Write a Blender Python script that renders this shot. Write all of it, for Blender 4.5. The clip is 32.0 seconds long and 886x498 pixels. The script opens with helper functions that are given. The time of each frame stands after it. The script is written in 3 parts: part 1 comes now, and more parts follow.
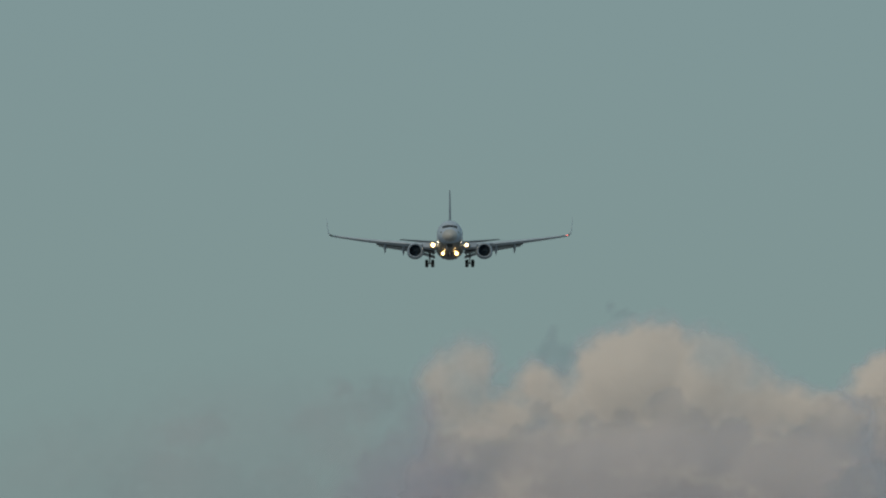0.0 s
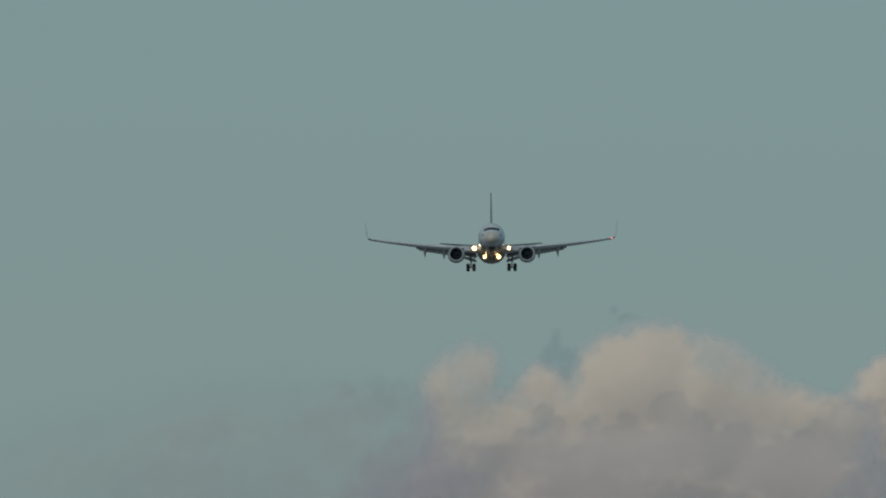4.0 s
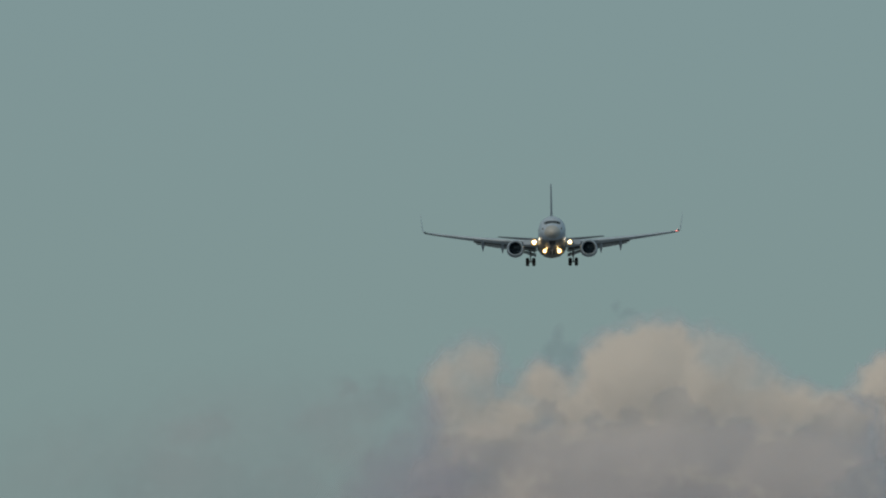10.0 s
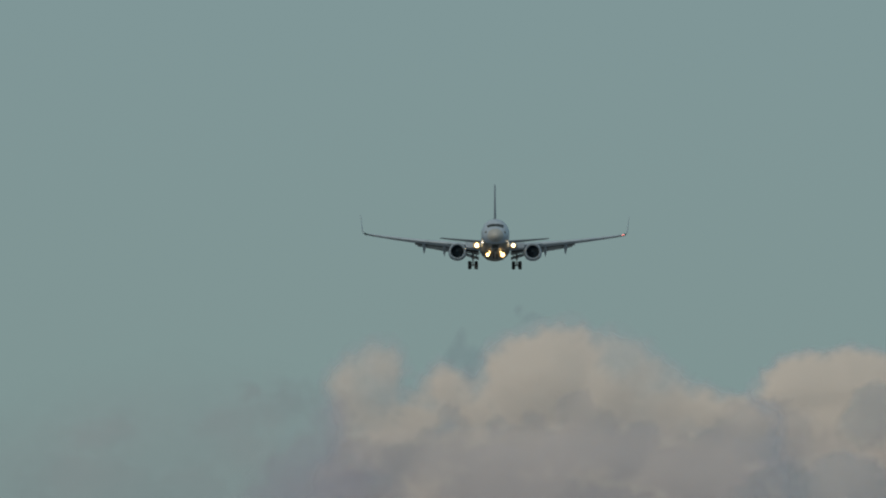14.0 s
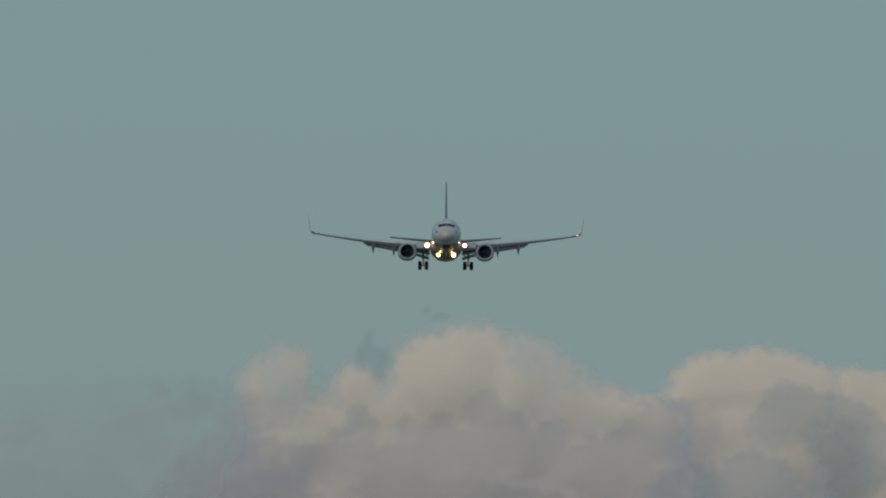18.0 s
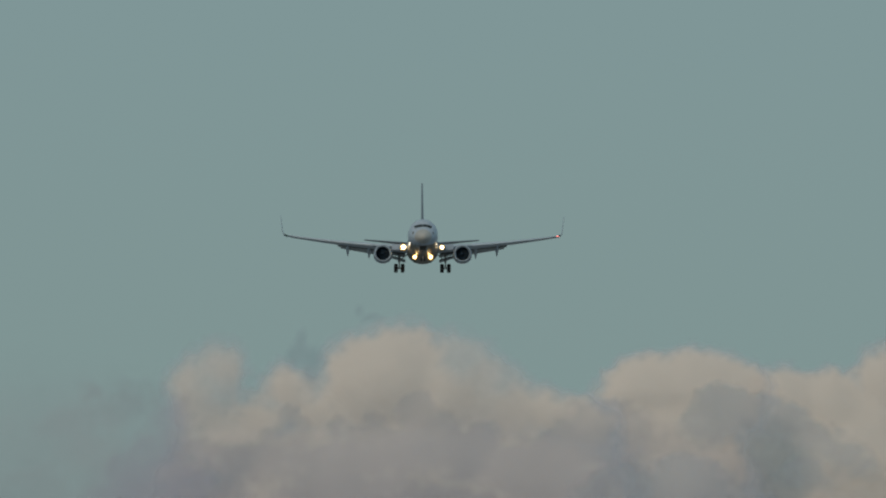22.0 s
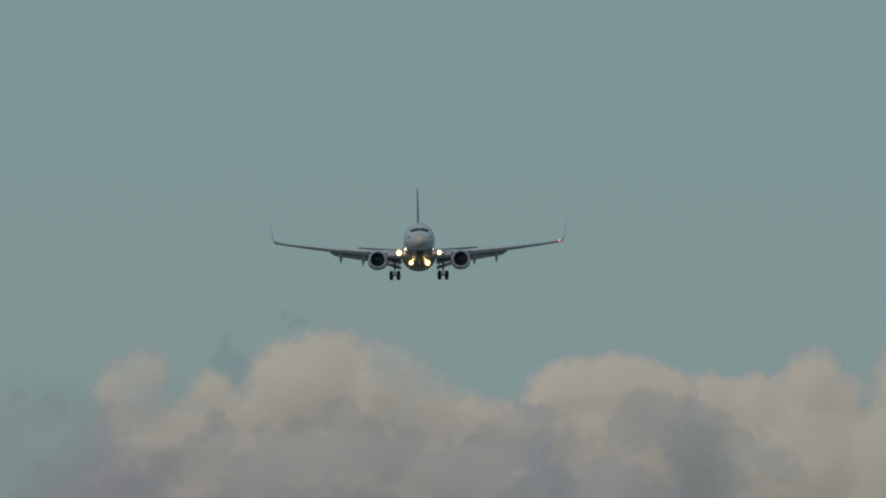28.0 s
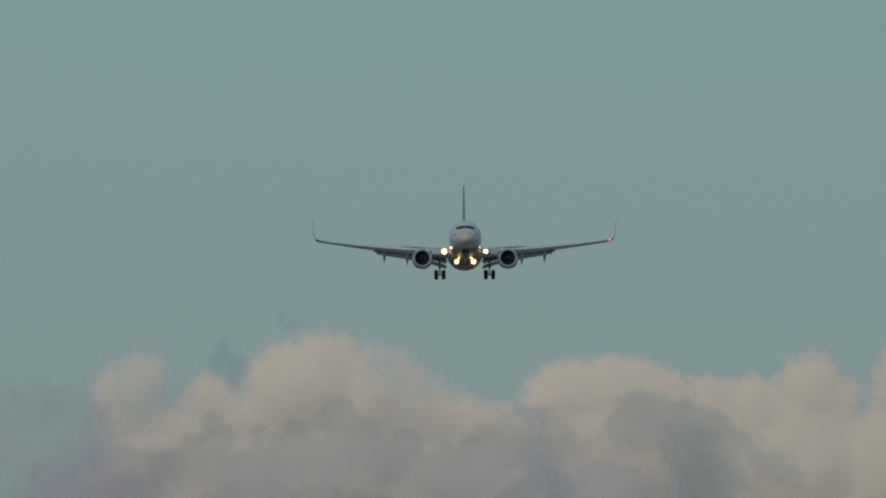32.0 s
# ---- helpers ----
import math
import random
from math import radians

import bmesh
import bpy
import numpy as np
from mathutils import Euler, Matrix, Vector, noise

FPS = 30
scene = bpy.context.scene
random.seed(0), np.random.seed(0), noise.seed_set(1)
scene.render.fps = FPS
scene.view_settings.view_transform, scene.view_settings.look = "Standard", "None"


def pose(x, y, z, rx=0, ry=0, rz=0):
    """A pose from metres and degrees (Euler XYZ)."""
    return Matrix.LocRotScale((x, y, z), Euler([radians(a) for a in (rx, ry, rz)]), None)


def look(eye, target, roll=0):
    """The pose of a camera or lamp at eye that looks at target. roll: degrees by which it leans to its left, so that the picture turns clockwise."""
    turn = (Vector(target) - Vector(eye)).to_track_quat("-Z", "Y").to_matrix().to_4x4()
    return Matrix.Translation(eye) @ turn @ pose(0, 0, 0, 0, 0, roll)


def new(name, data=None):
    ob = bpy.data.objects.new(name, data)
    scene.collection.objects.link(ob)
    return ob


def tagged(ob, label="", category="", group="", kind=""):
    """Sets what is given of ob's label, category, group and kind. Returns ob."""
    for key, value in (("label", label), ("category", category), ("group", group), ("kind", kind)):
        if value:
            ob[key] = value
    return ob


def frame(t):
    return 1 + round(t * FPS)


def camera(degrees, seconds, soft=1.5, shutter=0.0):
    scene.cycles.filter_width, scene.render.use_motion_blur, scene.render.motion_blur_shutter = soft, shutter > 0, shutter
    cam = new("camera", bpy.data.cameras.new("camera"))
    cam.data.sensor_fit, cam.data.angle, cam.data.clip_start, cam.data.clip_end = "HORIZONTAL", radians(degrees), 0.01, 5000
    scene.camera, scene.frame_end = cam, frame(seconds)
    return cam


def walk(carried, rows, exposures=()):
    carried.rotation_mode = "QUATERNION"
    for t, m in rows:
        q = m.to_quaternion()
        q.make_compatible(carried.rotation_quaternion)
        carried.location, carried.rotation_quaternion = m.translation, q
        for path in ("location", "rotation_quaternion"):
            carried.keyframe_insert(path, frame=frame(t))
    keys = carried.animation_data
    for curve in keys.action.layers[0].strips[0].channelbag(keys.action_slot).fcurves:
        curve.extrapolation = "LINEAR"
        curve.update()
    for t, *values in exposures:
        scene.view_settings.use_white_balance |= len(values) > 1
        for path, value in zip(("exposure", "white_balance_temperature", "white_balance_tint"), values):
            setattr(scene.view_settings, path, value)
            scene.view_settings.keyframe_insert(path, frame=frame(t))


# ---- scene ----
cam = camera(3.097, 32.0, soft=2.1)
EYE_Z = 1.7
# seconds, turn to the left, tilt above the horizon (degrees)
PAN = [
    (0.0, -0.023, 2.9834), (0.5, -0.0212, 2.986), (1.0, -0.0194, 2.9886), (1.5, -0.0185, 2.9893), (2.0, -0.0166, 2.9892), (2.5, -0.0149, 2.9903),
    (3.0, -0.0131, 2.9924), (3.5, -0.0124, 2.9938), (5.5, -0.0052, 2.9972), (6.0, -0.0034, 3.0016), (6.5, 0.0001, 2.9942), (7.0, -0.0002, 3.0106),
    (7.5, 0.0016, 3.008), (8.0, 0.0021, 3.0025), (8.5, 0.0038, 3.005), (9.0, -0.0009, 2.9982), (9.5, -0.0012, 2.9846), (10.0, -0.0038, 2.9809),
    (10.5, -0.0113, 2.9844), (11.0, -0.0202, 2.9857), (11.5, -0.048, 2.995), (12.0, -0.0861, 2.9922), (12.5, -0.1212, 2.9864),
    (13.0, -0.1796, 2.9905), (13.5, -0.257, 2.9876), (14.0, -0.3437, 2.9947), (14.5, -0.4023, 2.9937), (16.5, -0.5998, 3.0044),
    (17.0, -0.6275, 2.9981), (17.5, -0.6443, 2.994), (18.0, -0.663, 2.9937), (18.5, -0.6949, 2.9933), (19.0, -0.7321, 2.993),
    (19.5, -0.7594, 2.9926), (20.0, -0.7814, 2.9953), (20.5, -0.8097, 2.994), (21.0, -0.8491, 2.9996), (21.5, -0.8816, 2.9953),
    (22.0, -0.9011, 2.9958), (22.5, -0.9187, 2.9983), (23.0, -0.9384, 3.0001), (23.5, -0.9642, 3.0007), (24.0, -0.988, 3.0004),
    (24.5, -1.0009, 2.9982), (25.0, -1.0189, 2.9998), (25.5, -1.0399, 3.0029), (27.5, -1.135, 3.0059), (28.0, -1.1624, 3.0131),
    (28.5, -1.1908, 3.0144), (29.0, -1.2071, 3.0098), (29.5, -1.2064, 3.0083), (30.0, -1.1926, 3.0002), (30.5, -1.1798, 3.0124),
    (31.0, -1.1769, 3.0145), (31.5, -1.1742, 3.0179), (32.0, -1.1723, 3.0196),
]
walk(cam, [(t, pose(0, 0, EYE_Z, 90 + tilt, 0, turn)) for t, turn, tilt in PAN], exposures=[(0.0, 0.0), (32.0, 0.0)])

# ---- sky and sun: dusk, sun low behind the camera ----
SUN_EL, SUN_AZ = 28.0, 200.0          # degrees; azimuth clockwise from +Y
world = bpy.data.worlds.new("sky")
scene.world = world
world.use_nodes = True
wn, wl = world.node_tree.nodes, world.node_tree.links
wn.clear()
sky = wn.new("ShaderNodeTexSky")
sky.sky_type, sky.sun_disc = "NISHITA", False
sky.sun_elevation, sky.sun_rotation = radians(SUN_EL), radians(SUN_AZ)
sky.altitude, sky.air_density, sky.dust_density, sky.ozone_density = 0, 1.0, 1.5, 1.0
tint = wn.new("ShaderNodeMix")
tint.data_type, tint.blend_type = "RGBA", "MULTIPLY"
tint.inputs["Factor"].default_value = 1.0
wl.new(sky.outputs["Color"], tint.inputs["A"])
tint.inputs["B"].default_value = (0.57, 0.735, 0.85, 1)
haze = wn.new("ShaderNodeMix")               # even evening haze
haze.data_type = "RGBA"
haze.inputs["Factor"].default_value = 0.75
haze.inputs["B"].default_value = (2.55, 3.55, 3.55, 1)
wl.new(tint.outputs["Result"], haze.inputs["A"])
bg = wn.new("ShaderNodeBackground")
bg.inputs["Strength"].default_value = 0.08
wl.new(haze.outputs["Result"], bg.inputs["Color"])
out = wn.new("ShaderNodeOutputWorld")
wl.new(bg.outputs["Background"], out.inputs["Surface"])

sun_data = bpy.data.lights.new("sun", "SUN")
sun_data.energy, sun_data.angle, sun_data.color = 0.95, radians(6.0), (1.0, 0.76, 0.48)
sun = new("sun", sun_data)
a, e = radians(SUN_AZ), radians(SUN_EL)
sun_dir = Vector((math.sin(a) * math.cos(e), math.cos(a) * math.cos(e), math.sin(e)))
sun.matrix_world = look(sun_dir * 500, (0, 0, 0))


# ---- materials ----
def surface(name, colour, rough=0.5, metal=0.0, grain=0.0, scale=1.0, wear=0.0, bump=0.0, coat=0.0):
    """A painted or metal surface with stains at two scales and fine relief."""
    m = bpy.data.materials.new(name)
    m.use_nodes = True
    nt = m.node_tree
    b = nt.nodes["Principled BSDF"]
    b.inputs["Roughness"].default_value, b.inputs["Metallic"].default_value = rough, metal
    b.inputs["Coat Weight"].default_value = coat
    co = nt.nodes.new("ShaderNodeTexCoord")
    big, small = nt.nodes.new("ShaderNodeTexNoise"), nt.nodes.new("ShaderNodeTexNoise")
    for n, s, d in ((big, 0.6 * scale, 3), (small, 9.0 * scale, 4)):
        n.inputs["Scale"].default_value, n.inputs["Detail"].default_value = s, d
        nt.links.new(co.outputs["Object"], n.inputs["Vector"])
    add = nt.nodes.new("ShaderNodeMath")
    add.operation = "ADD"
    nt.links.new(big.outputs["Fac"], add.inputs[0])
    nt.links.new(small.outputs["Fac"], add.inputs[1])
    ramp = nt.nodes.new("ShaderNodeValToRGB")
    ramp.color_ramp.elements[0].position, ramp.color_ramp.elements[1].position = 0.35, 0.65
    lo = [c * (1 - grain - wear) for c in colour]
    hi = [min(1, c * (1 + grain)) for c in colour]
    ramp.color_ramp.elements[0].color, ramp.color_ramp.elements[1].color = (*lo, 1), (*hi, 1)
    half = nt.nodes.new("ShaderNodeMath")
    half.operation = "MULTIPLY"
    half.inputs[1].default_value = 0.5
    nt.links.new(add.outputs[0], half.inputs[0])
    nt.links.new(half.outputs[0], ramp.inputs["Fac"])
    nt.links.new(ramp.outputs["Color"], b.inputs["Base Color"])
    if bump:
        bp = nt.nodes.new("ShaderNodeBump")
        bp.inputs["Strength"].default_value, bp.inputs["Distance"].default_value = bump, 0.02
        nt.links.new(small.outputs["Fac"], bp.inputs["Height"])
        nt.links.new(bp.outputs["Normal"], b.inputs["Normal"])
    return m


def glow(name, colour, strength):
    m = bpy.data.materials.new(name)
    m.use_nodes = True
    b = m.node_tree.nodes["Principled BSDF"]
    b.inputs["Base Color"].default_value = (*[min(1, c) for c in colour], 1)
    b.inputs["Emission Color"].default_value = (*colour, 1)
    b.inputs["Emission Strength"].default_value = strength
    return m


WHITE = surface("white_paint", (0.52, 0.62, 0.78), 0.36, 0, 0.05, 1.0, 0.10, 0.03)
RADOME = surface("radome_paint", (0.50, 0.52, 0.55), 0.5, 0, 0.05, 1.0, 0.06)
BELLY = surface("belly_grey", (0.25, 0.24, 0.22), 0.5, 0, 0.08, 1.0, 0.12, 0.05)
WING = surface("wing_grey_paint", (0.51, 0.61, 0.74), 0.40, 0, 0.06, 1.0, 0.12, 0.05)
FLAP = surface("flap_paint", (0.46, 0.50, 0.55), 0.5, 0, 0.08, 1.0, 0.15, 0.05)
SLAT = surface("bare_leading_edge_metal", (0.62, 0.72, 0.86), 0.38, 0.2, 0.05, 1.0, 0.1)
FIN = surface("tail_paint", (0.19, 0.22, 0.28), 0.4, 0, 0.06, 1.0, 0.08, 0.0, 0.3)
NACELLE = surface("nacelle_paint", (0.36, 0.44, 0.56), 0.35, 0, 0.06, 1.0, 0.1)
LIP = surface("brushed_inlet_lip", (0.33, 0.42, 0.54), 0.5, 0.1, 0.04, 1.0, 0.06)
DARK = surface("fan_titanium", (0.014, 0.037, 0.068), 0.7, 0.0, 0.1, 2.0, 0.2)
DUCT = surface("inlet_duct_liner", (0.020, 0.045, 0.076), 0.6, 0, 0.1, 2.0, 0.2)
HOT = surface("exhaust_metal", (0.20, 0.18, 0.16), 0.4, 0.9, 0.1, 2.0, 0.2)
TYRE = surface("tyre_rubber", (0.03, 0.03, 0.032), 0.8, 0, 0.15, 3.0, 0.2, 0.2)
RIM = surface("wheel_rim_metal", (0.45, 0.45, 0.46), 0.4, 0.6, 0.05, 2.0, 0.2)
STEEL = surface("gear_steel", (0.35, 0.36, 0.37), 0.45, 0.4, 0.08, 2.0, 0.2)
# dark panels: probe plates, and painted shade of wells and flap gaps
DARK_FILL = surface("dark_panel", (0.07, 0.073, 0.075), 0.7, 0, 0.1, 2.0, 0.3)
GLASS = surface("cockpit_glass", (0.010, 0.012, 0.016), 0.12, 0, 0.05, 1.0, 0.0, 0.0, 0.0)
GROUND_BOUNCE = surface("bounce_grey_ground", (0.23, 0.24, 0.25), 0.9, 0, 0.3, 0.05, 0.3, 0.3)
LAMP_WARM = glow("landing_lamp", (1.0, 0.74, 0.40), 14.0)
LAMP_AMBER = glow("belly_lamp", (1.0, 0.66, 0.26), 12.0)
# amber lens halo of the lamps, imitated by a glowing ring
HALO_GLOW = glow("lamp_halo_glow", (1.0, 0.60, 0.18), 0.85)
SPOT_GLOW = glow("hull_spot_glow", (1.0, 0.88, 0.68), 6.0)
LAMP_RED = glow("red_lamp", (1.0, 0.24, 0.20), 1.9)
LAMP_GREEN = glow("green_lamp", (0.05, 0.14, 0.10), 0.02)
LAMP_FLASH = glow("flash_lamp", (1.0, 1.0, 1.0), 60.0)


# ---- mesh helpers ----
def part(name, bm, material, parent, label="", smooth=True):
    me = bpy.data.meshes.new(name)
    bmesh.ops.recalc_face_normals(bm, faces=bm.faces[:])
    bm.to_mesh(me)
    bm.free()
    if smooth:
        for p in me.polygons:
            p.use_smooth = True
        me.set_sharp_from_angle(angle=radians(38))
    me.materials.append(material)
    ob = new(name, me)
    ob.parent = parent
    return tagged(ob, label)


def loft(rings, cap=True):
    bm = bmesh.new()
    vs = [[bm.verts.new(p) for p in r] for r in rings]
    n = len(rings[0])
    for a, b in zip(vs, vs[1:]):
        for i in range(n):
            j = (i + 1) % n
            bm.faces.new((a[i], a[j], b[j], b[i]))
    if cap:
        bm.faces.new(vs[0])
        bm.faces.new(vs[-1][::-1])
    return bm


def tube(p, q, r, r2=None, n=12):
    p, q = Vector(p), Vector(q)
    turn = (q - p).to_track_quat("Z", "Y").to_matrix()
    r2 = r if r2 is None else r2
    rings = []
    for c, rr in ((p, r * 0.9), (p + (q - p) * 0.02, r), (q - (q - p) * 0.02, r2), (q, r2 * 0.9)):
        rings.append([c + turn @ Vector((rr * math.cos(k), rr * math.sin(k), 0)) for k in np.linspace(0, 2 * math.pi, n, endpoint=False)])
    return loft(rings)


def box(size, at, turn=(0, 0, 0), bevel=0.02):
    bm = bmesh.new()
    bmesh.ops.create_cube(bm, size=1, matrix=pose(*at, *turn) @ Matrix.Diagonal((*size, 1)))
    bmesh.ops.bevel(bm, geom=bm.edges[:], offset=bevel, segments=1, affect="EDGES")
    return bm


def revolve(profile, n=40, at=(0, 0, 0), axis="y", squash=1.0):
    """Closed ring body from (along, radius) pairs; squash flattens the underside."""
    rings = []
    for s, r in profile:
        ring = []
        for k in np.linspace(0, 2 * math.pi, n, endpoint=False):
            c, d = r * math.sin(k), r * math.cos(k)
            if d < 0:
                d *= squash
            ring.append(Vector(at) + (Vector((c, s, d)) if axis == "y" else Vector((s, c, d))))
        rings.append(ring)
    return rings


def foil(x, s, chord, z, thick, f0=0.0, f1=1.0, twist=0.0, cant=0.0, n=9):
    """A closed wing section from fraction f0 to f1 of the chord; s: metres behind the nose."""
    def half(f):
        return thick * 5 * (0.2969 * math.sqrt(f) - 0.126 * f - 0.3516 * f * f + 0.2843 * f ** 3 - 0.1015 * f ** 4)
    fr = [f0 + (f1 - f0) * (1 - math.cos(math.pi * i / n)) / 2 for i in range(n + 1)]
    up = [(f, half(f) * 1.05 + 0.012 * math.sin(math.pi * f)) for f in fr]
    low = [(f, -half(f) * 0.95 + 0.012 * math.sin(math.pi * f)) for f in fr]
    pts = up + low[::-1][(1 if f1 > 0.999 else 0):(-1 if f0 < 0.001 else None)]
    ct, st, cc, sc = math.cos(radians(twist)), math.sin(radians(twist)), math.cos(radians(cant)), math.sin(radians(cant))
    ring = []
    for f, h in pts:
        a, b = f * chord, h * chord
        along, up_ = a * ct + b * st, b * ct - a * st
        ring.append(Vector((x - up_ * sc, s - 17.0 + along, z + up_ * cc)))
    return ring


def mirrored(rings, side):
    return [[Vector((p.x * side, p.y, p.z)) for p in r] for r in rings]


# ---- setting ----
# unseen ground; its grey is chosen for the light it throws up
ground_bm = bmesh.new()
bmesh.ops.create_grid(ground_bm, x_segments=60, y_segments=60, size=6000)
for v in ground_bm.verts:
    d = math.hypot(v.co.x, v.co.y)
    v.co.z = 3.0 * noise.noise(v.co * 0.002) * min(1, max(0, (d - 400) / 800)) - (1.0 if d > 400 else 0)
ground = tagged(part("ground", ground_bm, GROUND_BOUNCE, None), "open level ground out of view, grey tuned for bounced light", "ground", "", "structure")

# ---- airliner ----
PROFILE = [  # metres behind the nose, half width, top, bottom
    (0.0, 0.03, -0.62, -0.68), (0.12, 0.30, -0.36, -0.92), (0.35, 0.53, -0.16, -1.10), (0.8, 0.82, 0.08, -1.30), (1.4, 1.10, 0.36, -1.48),
    (2.0, 1.31, 0.62, -1.62), (2.5, 1.45, 0.93, -1.71), (3.1, 1.58, 1.32, -1.80), (3.8, 1.70, 1.62, -1.88), (4.8, 1.80, 1.85, -1.94),
    (6.0, 1.86, 1.97, -1.99), (7.5, 1.88, 2.0, -2.0), (26.0, 1.88, 2.0, -2.0), (28.0, 1.83, 2.0, -1.78), (31.0, 1.56, 1.98, -1.10),
    (34.0, 1.10, 1.90, -0.22), (37.0, 0.55, 1.72, 0.62), (38.8, 0.24, 1.52, 1.02), (39.4, 0.10, 1.40, 1.15)]


def hull(s):
    cols = list(zip(*PROFILE))
    return [float(np.interp(s, cols[0], c)) for c in cols[1:]]


def skin(s, phi, lift=0.0):
    w, t, b = hull(s)
    return Vector(((w + lift) * math.sin(phi), s - 17.0, (t + b) / 2 + ((t - b) / 2 + lift) * math.cos(phi)))


def patch(outline_s, phis, lift=0.012, n=6):
    """A curved panel on the hull; outline_s(phi) gives its front and rear edge."""
    bm = bmesh.new()
    grid = []
    for p in np.linspace(*phis, n):
        a, b = outline_s(p)
        grid.append([[bm.verts.new(skin(s, p, h)) for s in np.linspace(a, b, n)] for h in (lift, -0.03)])
    for i in range(n - 1):
        for j in range(n - 1):
            bm.faces.new((grid[i][0][j], grid[i + 1][0][j], grid[i + 1][0][j + 1], grid[i][0][j + 1]))
    rim = [grid[i][0][0] for i in range(n)] + [grid[-1][0][j] for j in range(1, n)] + [grid[i][0][-1] for i in range(n - 2, -1, -1)] + [grid[0][0][j] for j in range(n - 2, 0, -1)]
    low = [grid[i][1][0] for i in range(n)] + [grid[-1][1][j] for j in range(1, n)] + [grid[i][1][-1] for i in range(n - 2, -1, -1)] + [grid[0][1][j] for j in range(n - 2, 0, -1)]
    for i in range(len(rim)):
        j = (i + 1) % len(rim)
        bm.faces.new((rim[i], rim[j], low[j], low[i]))
    bmesh.ops.delete(bm, geom=[v for v in bm.verts if not v.link_faces], context="VERTS")
    return bm


def s_at(z, phi):
    lo, hi = 0.5, 7.5
    for _ in range(30):
        mid = (lo + hi) / 2
        lo, hi = (mid, hi) if skin(mid, phi).z < z else (lo, mid)
    return lo


def wing_z(x):
    k = (x - 1.9) / 15.1
    return -1.0 + (x - 1.9) * math.tan(radians(5.2)) + 0.72 * max(0, k) ** 2


def wing_at(x):
    """Leading edge behind the nose, chord, thickness."""
    le = 13.3 + (x - 1.9) * 0.56
    te = 21.0 + max(0, x - 5.8) * 0.29
    return le, te - le, 0.125 - 0.040 * x / 17


def build_airliner():
    plane = tagged(new("airliner"), "white twin-engine passenger jet on approach, wheels down, landing lights on", "airplane")
    plane.empty_display_size = 3
    # fuselage
    st = np.concatenate([np.linspace(0, 1, 9) ** 2 * 1.4, np.linspace(1.6, 7.5, 20), np.linspace(8.5, 26, 12), np.linspace(27, 39.4, 16)])
    ph = np.linspace(0, 2 * math.pi, 64, endpoint=False)
    cut = 1.35
    part("fuselage", loft([[skin(s, p) for p in ph] for s in [cut] + [s for s in st if s > cut + 0.05]]), WHITE, plane, "pale grey-white fuselage tube")
    part("lower_hull", patch(lambda p: (2.2 + 3.5 * abs(abs(p - math.pi) / radians(62)) ** 3, 27.0), (radians(118), radians(242)), 0.006, 28), BELLY, plane, "darker grey underside of the hull")
    part("radome", loft([[skin(s, p) for p in ph] for s in [s for s in st if s < cut - 0.05] + [cut - 0.012]]), RADOME, plane, "rounded light grey nose cone")
    for side in (1, -1):
        for a, b in ((0.8, 25), (25.6, 37), (37.6, 45)):
            ang = (radians(a) * side, radians(b) * side)
            part("cockpit_window", patch(lambda p: (s_at(0.69 - 0.17 * (p / 0.78) ** 2, p), s_at(1.07 - 0.19 * (p / 0.78) ** 2, p)), ang), GLASS, plane, "dark cockpit windshield pane")
        part("probe_plate", patch(lambda p: (1.95, 2.3), (radians(64) * side, radians(76) * side), 0.02, 4), DARK_FILL, plane, "dark air data probe plate")
        part("cabin_door", patch(lambda p: (4.7, 5.6), (radians(52) * side, radians(104) * side), 0.006), WHITE, plane)
        for k in range(44):
            s = 6.6 + k * 0.51
            if k:
                ob = new("cabin_window", pane)
                ob.parent = plane
                ob.location = (0, k * 0.51, 0)
            else:
                first = part("cabin_window", patch(lambda p: (7.6, 7.85), (radians(74) * side, radians(84) * side), 0.006, 4), GLASS, plane)
                pane = first.data
    # wing-body fairing
    rings = []
    for s, w, d in ((10.6, 0.5, 1.95), (11.2, 1.2, 2.15), (12.2, 1.7, 2.40), (13.5, 1.95, 2.52), (16, 2.02, 2.58), (20, 2.02, 2.58), (22.5, 1.85, 2.45), (24.5, 1.2, 2.1), (25.4, 0.5, 1.9)):
        rings.append([Vector((w * math.copysign(abs(math.sin(p)) ** 0.95, math.sin(p)), s - 17, -0.9 + (d - 0.9) * math.copysign(abs(math.cos(p)) ** 0.95, math.cos(p)) * (1 if math.cos(p) < 0 else 0.3))) for p in ph[::2]])
    part("belly_fairing", loft(rings), BELLY, plane, "grey belly fairing under the wing root")
    # tail
    part("fin", loft([foil_fin(*q) for q in ((30.2, 7.6, 1.75, 0.06), (32.0, 6.0, 2.6, 0.068), (34.6, 4.3, 5.4, 0.07), (37.3, 2.4, 8.9, 0.075), (37.6, 2.0, 9.1, 0.06))]), FIN, plane, "dark blue-grey tail fin")
    for side in (1, -1):
        secs = [foil(x, s, c, z, 0.09) for x, s, c, z in ((0.5, 33.2, 4.6, 0.95), (1.2, 33.7, 4.2, 1.04), (4.0, 35.3, 2.9, 1.38), (7.15, 37.0, 1.55, 1.76), (7.33, 37.3, 1.1, 1.78))]
        part("tailplane", loft(mirrored(secs, side)), FIN, plane)
        build_wing(plane, side)
        build_engine(plane, side)
        build_main_gear(plane, side)
    build_nose_gear(plane)
    return plane


def foil_fin(s, chord, z, thick):
    return [Vector((p.z, p.y, z)) for p in foil(0, s, chord, 0, thick)]


